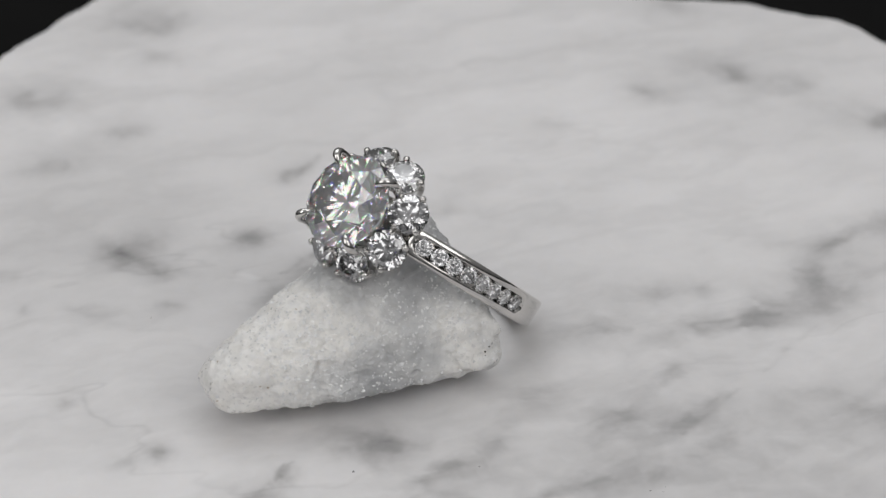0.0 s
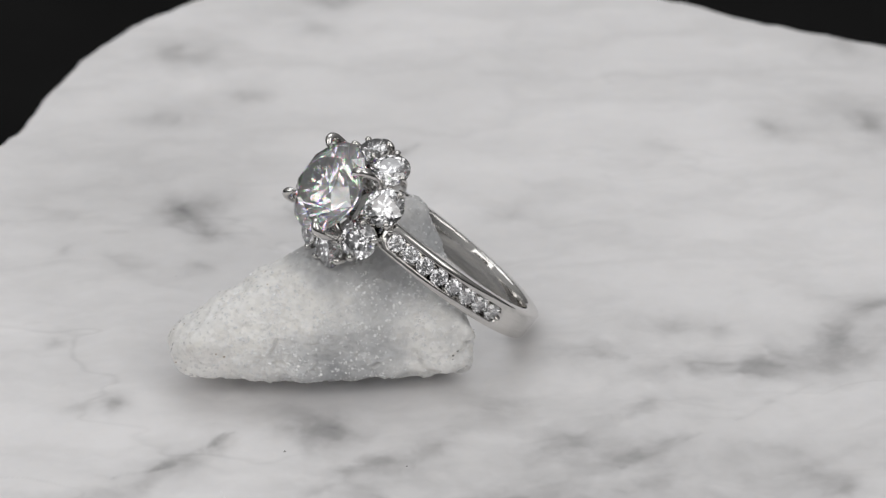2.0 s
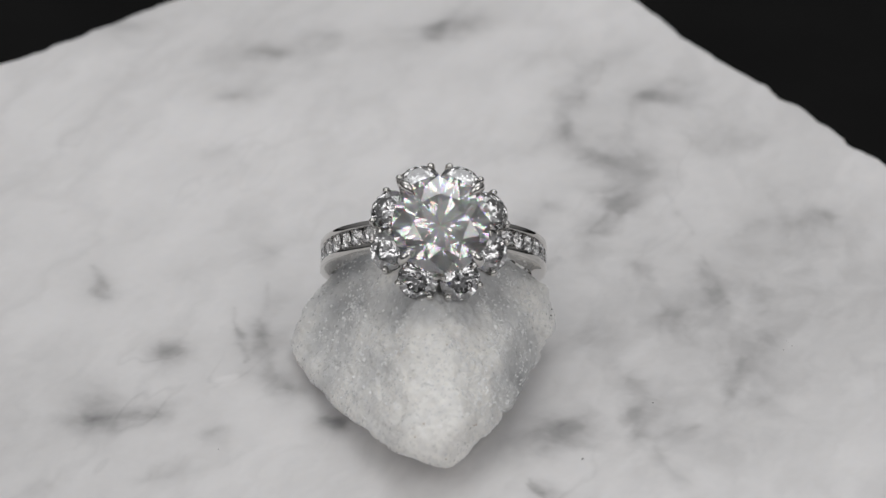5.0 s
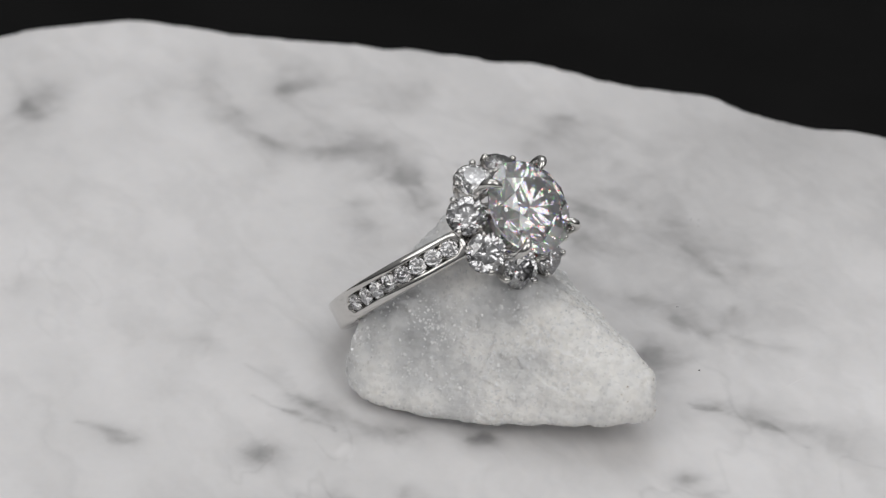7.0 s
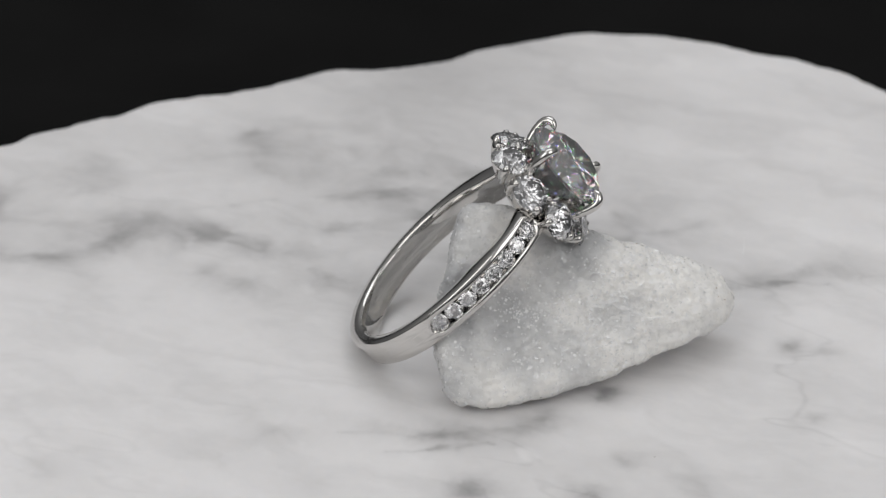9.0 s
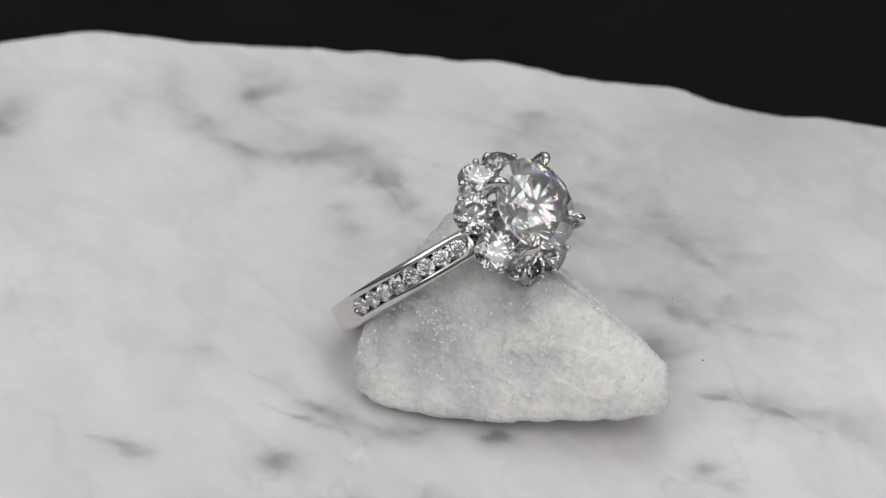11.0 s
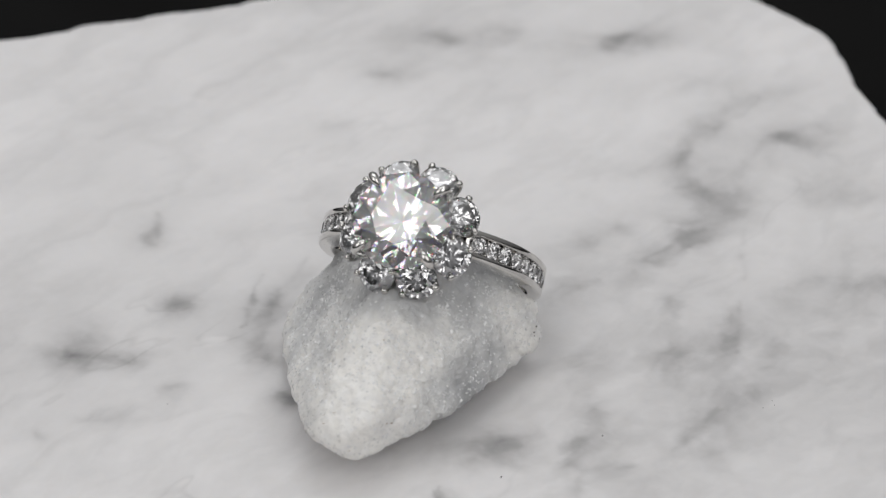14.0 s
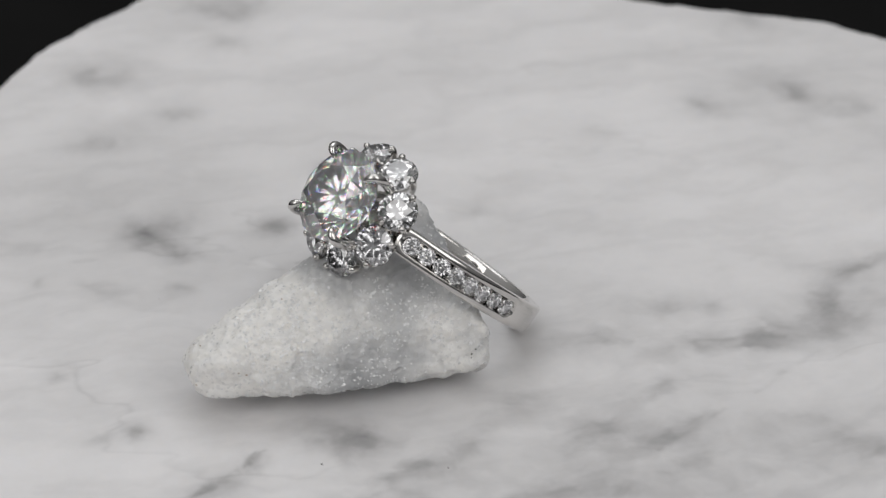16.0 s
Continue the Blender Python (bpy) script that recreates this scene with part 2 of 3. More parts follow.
VEINS_WEST_A = [(-28.8, 13.0, 44, 2.4, 0.9, 0.45), (-26.5, 8.3, 16, 1.1, 0.5, 0.30), (-18.3, 14.8, 44, 1.4, 0.6, 0.40), (-36.9, 0.4, 5, 0.8, 0.6, 0.35), (-31.9, 0.9, 5, 1.1, 0.5, 0.30), (-25.0, 1.8, 16, 1.1, 0.6, 0.35), (-14.9, 6.4, 60, 3.5, 0.6, 0.40), (-31.0, -13.9, 26, 1.0, 0.7, 0.35), (-29.7, 10.6, 77, 2.0, 0.7, 0.30), (-10.2, 11.7, 32, 5.4, 0.4, 0.40), (-16.7, -3.1, 55, 1.5, 0.6, 0.50), (-27.8, 9.6, -44, 2.8, 0.7, 0.50), (-18.6, 14.1, -60, 1.1, 0.8, 0.40), (-12.4, 9.9, -58, 1.3, 1.0, 0.35), (-15.1, 3.5, 2, 1.1, 0.8, 0.50)]
VEINS_WEST_B = [(-16.7, -4.0, -24, 0.8, 0.7, 0.50), (-30.9, 0.4, -59, 1.1, 0.6, 0.30)]
VEINS_EAST_A = [(13.1, 1.4, 28, 2.5, 0.9, 0.60), (16.0, 6.6, 30, 1.0, 0.4, 0.25), (21.4, 9.2, 30, 1.4, 0.6, 0.25), (32.8, 9.2, 39, 2.2, 0.9, 0.45), (25.2, 3.7, 17, 1.9, 0.6, 0.35), (15.9, -12.0, 20, 2.1, 1.3, 0.40), (21.7, -11.6, 63, 3.0, 0.3, 0.30), (19.6, -5.6, 46, 2.0, 0.6, 0.20), (31.3, -7.3, 38, 2.0, 0.6, 0.20), (26.9, 5.4, 18, 1.2, 0.6, 0.40), (44.5, 14.7, 52, 1.2, 1.6, 0.30), (36.0, 19.8, 35, 4.2, 0.9, 0.30), (31.6, 11.4, 72, 2.9, 1.2, 0.50), (26.8, 7.3, 50, 1.5, 0.8, 0.30), (41.1, 7.7, 42, 1.7, 0.8, 0.30)]
VEINS_EAST_B = [(20.9, 3.2, 85, 3.1, 2.2, 0.30), (18.0, 8.6, 27, 2.8, 0.7, 0.30), (35.9, -11.6, 38, 3.5, 1.8, 0.20), (44.4, 15.4, -69, 2.0, 1.1, 0.30), (44.7, 4.0, -24, 1.7, 0.7, 0.30), (38.6, -10.8, -40, 0.8, 0.7, 0.30), (8.1, -9.0, -55, 1.5, 1.0, 0.35), (32.8, 16.8, 49, 1.6, 0.4, 0.30), (21.2, -11.6, 6, 2.1, 0.9, 0.25), (48.2, 15.9, -41, 1.8, 1.0, 0.30), (35.6, -9.7, -35, 2.3, 1.0, 0.25), (41.0, 10.8, -34, 8.1, 6.0, 0.12), (21.9, -4.8, -36, 5.4, 6.0, 0.10)]
VEINS_SOUTH_A = [(-4.5, -17.6, 13, 2.6, 1.3, 0.42), (-11.2, -23.1, 53, 1.4, 0.5, 0.40), (-21.4, -19.9, 28, 0.8, 0.4, 0.30), (4.0, -19.8, 1, 2.5, 0.6, 0.25), (23.7, -16.0, 48, 2.0, 0.5, 0.25), (-12.6, -25.7, 57, 3.8, 0.7, 0.32), (-15.3, -35.2, -11, 0.9, 0.7, 0.35), (-0.0, -22.3, 49, 4.3, 0.7, 0.26), (-14.9, -30.4, 57, 3.3, 0.6, 0.40), (-21.2, -20.7, 66, 1.0, 0.5, 0.40), (-24.6, -21.7, 45, 1.3, 0.5, 0.35), (19.2, -21.2, 88, 1.1, 1.6, 0.25), (2.7, -29.2, 58, 2.6, 2.0, 0.20), (13.0, -20.3, -85, 1.6, 0.6, 0.20), (2.8, -19.5, -26, 1.5, 0.7, 0.18)]
VEINS_SOUTH_B = [(3.4, -25.5, -89, 1.4, 0.9, 0.20), (-3.4, -17.6, -42, 1.3, 1.3, 0.35), (5.8, -16.7, 68, 2.8, 0.4, 0.30), (-0.6, -26.1, 62, 4.2, 0.3, 0.30), (12.5, -24.1, -40, 2.5, 1.5, 0.20), (28.4, -20.7, 73, 7.2, 5.8, 0.14), (10.4, -24.2, 73, 6.5, 6.0, 0.12), (13.7, -23.2, -34, 3.1, 4.5, 0.10), (27.6, -16.0, 20, 4.1, 3.4, 0.10)]
VEINS = VEINS_NORTH_A + VEINS_NORTH_B + VEINS_WEST_A + VEINS_WEST_B + VEINS_EAST_A + VEINS_EAST_B + VEINS_SOUTH_A + VEINS_SOUTH_B

# thin dark threads: both ends, half width (millimetres) and darkness
THREADS_A = [(-5.4, 16.7, -9.8, 12.5, 0.25, 0.22), (-11.4, 14.6, -15.1, 8.8, 0.22, 0.35), (-9.6, 10.1, -11.5, 8.7, 0.2, 0.25), (-10.5, -20.6, -12.1, -23.7, 0.3, 0.35), (-11.8, -23.2, -14.1, -28.0, 0.3, 0.3), (-14.0, -27.6, -17.2, -29.9, 0.25, 0.4), (-10.4, 15.8, -15.5, 8.7, 0.3, 0.35), (-14.4, 30.2, -16.3, 26.1, 0.5, 0.3)]
THREADS_B = [(-11.2, -21.1, -13.4, -25.8, 0.3, 0.35), (15.1, -20.8, 8.9, -24.7, 0.5, 0.25), (-14.6, -27.7, -10.5, -21.4, 0.5, 0.35), (-7.1, -18.9, -2.0, -17.3, 1.2, 0.3), (21.4, 3.1, 28.8, 5.3, 0.45, 0.3), (27.5, -3.9, 31.8, 3.6, 0.35, 0.25), (20.7, -13.9, 25.1, -7.0, 0.35, 0.25)]


def vein_strength(x, y):
    """How grey the marble is at x, y (arrays, millimetres)."""
    wx = x + 1.8 * value_noise(x * 0.15 + 50, y * 0.15 + 50, 11, 5, 0.6)
    wy = y + 1.8 * value_noise(x * 0.15 + 90, y * 0.15 + 20, 23, 5, 0.6)
    c, s = math.cos(radians(24)), math.sin(radians(24))
    u, w = wx * c + wy * s, -wx * s + wy * c
    # broad clouds, drawn out along the bedding
    v = 0.150 + 0.12 * value_noise(u * 0.045 + 30, w * 0.11 + 30, 31, 5, 0.55)
    v += 0.09 * np.maximum(0, value_noise(u * 0.09 + 10, w * 0.28 + 30, 47, 5, 0.6)) ** 1.3
    v += 0.07 * np.maximum(0, 0.22 - np.abs(value_noise(u * 0.05 + 12, w * 0.12 + 44, 61, 5, 0.6))) / 0.22
    # greyer zones of the slab
    for cx, cy, size, grey in ((12, -17, 15, 0.11), (40, -36, 20, 0.20), (-36, 14, 15, 0.12)):
        v += grey * np.exp(-((wx - cx) ** 2 + (wy - cy) ** 2) / size ** 2)
    # thin, broken, crisp threads
    hx, hy = x * c + y * s, y * c - x * s
    hair = np.abs(value_noise(hx * 0.05 + 22, hy * 0.13 + 14, 131, 4, 0.42))
    where = np.clip(value_noise(u * 0.05 + 5, w * 0.06 + 35, 151, 3, 0.5) * 2.2 - 0.1, 0, 1)
    v += 0.11 * where * np.maximum(0, 1 - hair / 0.03)
    texture = 0.72 + 0.55 * value_noise(wx * 0.45 + 20, wy * 0.45 + 60, 83, 4, 0.5)
    for cx, cy, turn, length, width, dark in VEINS:
        c, s = math.cos(radians(turn)), math.sin(radians(turn))
        u, w = (wx - cx) * c + (wy - cy) * s, -(wx - cx) * s + (wy - cy) * c
        length, width = length * 1.2, width * 1.5 + 0.25
        d = (u / length) ** 2 + (w / width) ** 2
        v += dark * texture * (0.50 * np.exp(-d * 1.2) + 0.26 * np.exp(-d * 0.28))
    # threads waver, thicken and break on their way
    tx = x + 0.7 * value_noise(x * 0.3 + 15, y * 0.3 + 75, 171, 4, 0.55)
    ty = y + 0.7 * value_noise(x * 0.3 + 65, y * 0.3 + 25, 181, 4, 0.55)
    broken = np.clip(0.75 + 1.1 * value_noise(x * 0.5 + 8, y * 0.5 + 88, 191, 3, 0.5), 0.1, 1.3)
    for x0, y0, x1, y1, width, dark in THREADS_A + THREADS_B:
        dx, dy = x1 - x0, y1 - y0
        f = np.clip(((tx - x0) * dx + (ty - y0) * dy) / (dx * dx + dy * dy), 0, 1)
        away = np.hypot(tx - x0 - f * dx, ty - y0 - f * dy) / (width * (0.45 + 2.2 * f * (1 - f)))
        v += dark * broken * (0.30 * np.exp(-0.6 * away ** 2) + 0.16 * np.exp(-away * 0.55))
    # a small bruise of chalkier white
    bruise = ((tx + 18.4) / 1.0) ** 2 + ((ty - 7.9) / 0.65) ** 2
    v -= 0.13 * np.exp(-bruise ** 2)
    return np.clip(v, 0, 1)


def marble_slab():
    turns, rings = 1080, 330
    phi = np.arange(turns) / turns
    radius = outline(phi)
    level = np.linspace(0, 1, rings + 1)[1:]
    rr = radius[None, :] * level[:, None]
    a = phi[None, :] * 2 * np.pi
    x, y = rr * np.cos(a), rr * np.sin(a)
    edge = np.clip((level[:, None] - 0.985) / 0.015, 0, 1)
    rough = value_noise(x / MM * 0.8 + 60, y / MM * 0.8 + 60, 55, 3)
    z = -edge ** 2 * (0.55 + 0.35 * rough) * MM
    verts = [(0, 0, 0)] + list(zip(x.ravel().tolist(), y.ravel().tolist(), z.ravel().tolist()))
    top_count = len(verts)
    # the broken side, down to the sawn underside
    for k, (depth, grow) in enumerate(((0.15, 1.004), (0.45, 1.008), (0.75, 0.998), (1.0, 0.985))):
        wob = 1 + 0.006 * value_noise(np.cos(phi * 2 * np.pi) * 9 + 40 + 3 * k, np.sin(phi * 2 * np.pi) * 9 + 40, 97 + k, 3)
        r2 = radius * grow * wob
        verts += list(zip((r2 * np.cos(a[0])).tolist(), (r2 * np.sin(a[0])).tolist(), [-depth * THICK] * turns))
    base = len(verts)
    verts.append((0, 0, -THICK))
    faces = [(0, 1 + j, 1 + (j + 1) % turns) for j in range(turns)]
    for i in range(rings - 1 + 4):
        s = 1 + i * turns
        faces += [(s + j, s + turns + j, s + turns + (j + 1) % turns, s + (j + 1) % turns) for j in range(turns)]
    s = 1 + (rings + 3) * turns
    faces += [(base, s + (j + 1) % turns, s + j) for j in range(turns)]
    me = bpy.data.meshes.new("marble_slab")
    me.from_pydata(verts, [], faces)
    pts = np.array(verts) / MM
    v = vein_strength(pts[:, 0], pts[:, 1])
    layer = me.attributes.new("vein", "FLOAT", "POINT")
    layer.data.foreach_set("value", v.astype(np.float32))
    me.polygons.foreach_set("use_smooth", [True] * len(me.polygons))
    me.materials.append(MARBLE)
    me.update()
    ob = new("marble_slab", me)
    return tagged(ob, "white marble slab with soft grey veins and broken edge", "slab")


slab = marble_slab()


def speck(x, y, z, size, material, parent, name="speck", label=""):
    """A crumb of grit, in millimetres."""
    bm = bmesh.new()
    bmesh.ops.create_icosphere(bm, subdivisions=2, radius=size)
    for v in bm.verts:
        v.co *= 1 + 0.35 * noise.noise(v.co * 9 + Vector((x, y, z)))
        v.co.z *= 0.6
    bmesh.ops.translate(bm, vec=(x, y, z), verts=bm.verts)
    bmesh.ops.scale(bm, vec=(MM, MM, MM), verts=bm.verts)
    return part(name, bm, material, parent, label)


for x, y, size in ((-5.66, -21.65, 0.085), (18.40, -22.47, 0.050), (19.62, -21.89, 0.040), (19.44, -22.58, 0.045), (4.48, -20.13, 0.060), (-25.70, 0.36, 0.050)):
    speck(x, y, 0.02, size, SPECK, slab, label="tiny dark speck of grit")


def scratch(x0, y0, x1, y1, width):
    """A pale scratch in the polish, in millimetres."""
    bm = bmesh.new()
    a, b = Vector((x0, y0, 0)), Vector((x1, y1, 0))
    side = (b - a).cross(Vector((0, 0, 1))).normalized()
    rows = []
    for k in range(13):
        f = k / 12
        w = width * (0.35 + 0.65 * abs(noise.noise(Vector((f * 9, x0, y0))) + 0.3)) * math.sin(math.pi * min(max(f, 0.04), 0.96))
        p = a.lerp(b, f) + side * 0.05 * noise.noise(Vector((f * 5, y0, x0)))
        rows.append([bm.verts.new(p - side * w + Vector((0, 0, -0.01))), bm.verts.new(p + Vector((0, 0, 0.02))), bm.verts.new(p + side * w + Vector((0, 0, -0.01)))])
    for ra, rb in zip(rows, rows[1:]):
        for k in range(2):
            bm.faces.new((ra[k], ra[k + 1], rb[k + 1], rb[k]))
    bmesh.ops.scale(bm, vec=(MM, MM, MM), verts=bm.verts)
    bmesh.ops.recalc_face_normals(bm, faces=bm.faces)
    part("scratch", bm, CHALK, slab, "thin pale scratch in the marble polish")


scratch(-8.7, -28.1, -6.4, -30.7, 0.07)

# ---------------------------------------------------------------- rock
# rough corners of the broken stone, in millimetres
CORNERS = [(-19.1, -13.0, 3.3), (-19.1, -15.0, 4.4), (-18.3, -16.6, 3.6), (-16.7, -17.8, 2.5), (-17.9, -17.0, 4.7), (-18.3, -14.3, 5.8), (-15.4, -17.6, 5.9), (-11.5, -11.5, 8.9), (-9.5, -7.1, 9.6),
           (-5.3, -5.0, 10.7), (-2.0, 0.1, 14.1), (-3.9, -2.1, 13.9), (-0.9, -0.5, 8.8), (-2.5, 1.7, 9.3), (-8.6, 8.0, 3.2), (6.2, -8.1, 2.2), (5.5, -7.4, 5.0), (4.9, -7.1, 6.3), (3.3, -6.6, 6.4),
           (-7.9, -15.2, 2.4), (-2.0, -11.2, 2.0), (-15.0, -0.7, 0.8), (-12.7, 7.3, 0.7), (-12.0, 0.0, 4.0), (-14.2, -4.4, 4.7), (1.7, -2.0, 2.8),
           (-6.4, 7.2, 6.0), (-8.3, 8.2, 4.4), (-9.0, 8.4, 0.7), (-3.6, -7.5, 8.5), (-11.5, -9.5, 0), (-5.5, -8, 0), (0.5, -5.5, 0), (0, -2, 0), (-6, 4, 0), (-9, 1.5, 0)]


def ease(t):
    t = min(max(t, 0.0), 1.0)
    return t * t * (3 - 2 * t)


def rock():
    hull = bmesh.new()
    for c in CORNERS:
        hull.verts.new(c)
    bmesh.ops.convex_hull(hull, input=hull.verts)
    bmesh.ops.delete(hull, geom=[v for v in hull.verts if not v.link_faces], context="VERTS")
    bmesh.ops.recalc_face_normals(hull, faces=hull.faces)
    tree = BVHTree.FromBMesh(hull)
    hull.free()
    bm = bmesh.new()
    bmesh.ops.create_icosphere(bm, subdivisions=5, radius=1)
    middle = Vector((-6.5, -6.0, 4.2))
    stretch = Matrix.Rotation(radians(44), 3, "Z") @ Matrix.Diagonal((15, 10, 6)).to_3x3()
    for v in bm.verts:
        way = (stretch @ v.co).normalized()
        hit = tree.ray_cast(middle, way)[0]
        v.co = hit if hit else middle + way
    for _ in range(2):
        bmesh.ops.smooth_vert(bm, verts=bm.verts, factor=0.5, use_axis_x=True, use_axis_y=True, use_axis_z=True)
    for _ in range(2):
        bmesh.ops.subdivide_edges(bm, edges=bm.edges[:], cuts=1, use_grid_fill=True)
        bmesh.ops.smooth_vert(bm, verts=bm.verts, factor=0.5, use_axis_x=True, use_axis_y=True, use_axis_z=True)
    bm.normal_update()
    shift = []
    for v in bm.verts:
        p = v.co
        worn = ease(((p - Vector((-18.0, -15.0, 4.0))).length - 2.0) / 6.0)
        h = 0.22 * noise.noise(p * 0.4) + 0.20 * noise.noise(p * 0.9 + Vector((7, 3, 1)))
        # plates broken off in steps, each with its own tilt
        near, spots = noise.voronoi(p * 0.42)
        tilt = Vector((noise.noise(spots[0] * 9.1), noise.noise(spots[0] * 7.3 + Vector((5, 5, 5))), noise.noise(spots[0] * 8.7 + Vector((2, 9, 4)))))
        h += worn * (0.48 * tilt.dot(p * 0.42 - spots[0]) + 0.06 * tilt.x)
        near, spots = noise.voronoi(p * 1.3)
        tilt = Vector((noise.noise(spots[0] * 9.1), noise.noise(spots[0] * 7.3), noise.noise(spots[0] * 8.7)))
        h += 0.17 * tilt.dot(p * 1.3 - spots[0]) + 0.02 * tilt.y
        near, spots = noise.voronoi(p * 3.6 + Vector((3, 1, 2)))
        tilt = Vector((noise.noise(spots[0] * 9.1), noise.noise(spots[0] * 7.3), noise.noise(spots[0] * 8.7)))
        h += 0.095 * tilt.dot(p * 3.6 + Vector((3, 1, 2)) - spots[0]) + 0.02 * tilt.z
        h += 0.04 * noise.turbulence(p * 3.5, 3, False)
        shift.append(v.normal * (h + 0.16))
    for v, d in zip(bm.verts, shift):
        v.co += d
        v.co.z = max(v.co.z, 0.02)
    bmesh.ops.scale(bm, vec=(MM, MM, MM), verts=bm.verts)
    skin = BVHTree.FromBMesh(bm)
    # sugary crystals stand out of the broken faces, fewer on the worn narrow end
    pick = random.Random(5)
    faces = pick.sample(list(bm.faces), 9000)
    corners, quads = [], []
    for f in faces:
        p = f.calc_center_median()
        worn = ease(((p / MM - Vector((-18.0, -15.0, 4.0))).length - 1.0) / 9.0)
        patch = 0.55 + 0.9 * noise.noise(p / MM * 0.35 + Vector((4, 8, 2)))
        if p.z < 0.0004 or pick.random() > worn * patch:
            continue
        size = MM * (0.06 + 0.10 * pick.random() ** 2)
        turn = Euler([pick.uniform(0, 6.28) for _ in range(3)]).to_matrix() @ Matrix.Diagonal((size, size * pick.uniform(0.6, 1), size * pick.uniform(0.5, 0.9))).to_3x3()
        s = len(corners)
        corners += [p - f.normal * size * 0.6 + turn @ Vector((x, y, z)) for x in (-1, 1) for y in (-1, 1) for z in (-1, 1)]
        quads += [(s + a, s + b, s + c, s + d) for a, b, c, d in ((0, 1, 3, 2), (4, 6, 7, 5), (0, 4, 5, 1), (2, 3, 7, 6), (0, 2, 6, 4), (1, 5, 7, 3))]
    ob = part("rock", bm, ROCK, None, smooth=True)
    me = bpy.data.meshes.new("crystal_grain")
    me.from_pydata(corners, [], quads)
    me.materials.append(GRAIN)
    grains = new("crystal_grain", me)
    grains.parent = ob
    tagged(grains, "sugary clear quartz crystals", kind="stuff")
    for x, y, z, size in ((4.4, -8.7, 3.7, 0.10), (4.75, -8.5, 4.1, 0.09), (4.2, -8.75, 3.4, 0.06), (-13.3, -17.1, 4.6, 0.10), (-13.6, -17.0, 4.9, 0.07),
                          (-17.7, -15.5, 6.0, 0.07), (-18.3, -15.2, 5.2, 0.06), (-17.9, -14.6, 5.6, 0.05), (-16.9, -17.2, 3.6, 0.07), (-11.2, -11.6, 9.0, 0.07)):
        spot = skin.ray_cast(middle * MM, (Vector((x, y, z)) - middle).normalized())[0] / MM
        speck(spot.x, spot.y, spot.z, size, SPECK if x > 0 else RUST, ob, label="tiny dark mineral speck" if x > 0 else "tiny rust brown speck")
    return tagged(ob, "rough broken white quartz stone with glittering grains", "rock")


stone = rock()

# ---------------------------------------------------------------- ring
AXIS_X = Vector((0.7323, -0.6793, -0.0467)).normalized()
AXIS_Z = Vector((-0.4751, -0.5589, 0.6797)).normalized()
AXIS_Y = AXIS_Z.cross(AXIS_X).normalized()
AXIS_X = AXIS_Y.cross(AXIS_Z)
HEAD = 14.7
CENTRE = Vector((-7.64, -7.44, 17.22)) - HEAD * AXIS_Z
RING = Matrix.Translation(CENTRE * MM) @ Matrix((AXIS_X, AXIS_Y, AXIS_Z)).transposed().to_4x4() @ Matrix.Diagonal((MM, MM, MM, 1))

ring = new("engagement_ring")
ring.empty_display_size = 0.01
tagged(ring, "polished white gold ring with a large diamond and flower halo", "ring")


def ring_part(name, bm, material, parent, label="", smooth=True):
    """A part given in millimetres in the ring's own axes."""
    bmesh.ops.transform(bm, matrix=RING, verts=bm.verts)
    bmesh.ops.recalc_face_normals(bm, faces=bm.faces)
    return part(name, bm, material, parent, label, smooth)


CHANNEL_LOW, CHANNEL_HIGH = -6.5, 63.0


def outer_radius(w):
    """Outer radius of the band at w degrees above its widest point."""
    return 9.60 + 1.94 * max(0.0, w / 63.0) ** 1.5 if w > 0 else 9.60 + 0.35 * ease(-w / 90)


def inner_radius(w):
    return 8.35 + 1.5 * ease((w - 28) / 40) + 0.25 * ease(-w / 90)


def half_width(w):
    return 1.24 + 0.08 * ease((w + 60) / 70) - 0.10 * ease((w - 30) / 40)


GROOVE = 0.72


def channel_shape(w):
    """Half width and depth of the stone channel at w degrees."""
    r = outer_radius(w)
    to_end = min(w - CHANNEL_LOW, CHANNEL_HIGH - w) * radians(1) * r
    if to_end <= 0:
        return 0.30, 0.0
    if to_end < GROOVE:
        return max(0.12, math.sqrt(GROOVE ** 2 - (GROOVE - to_end) ** 2)), 0.9
    return GROOVE, 0.9


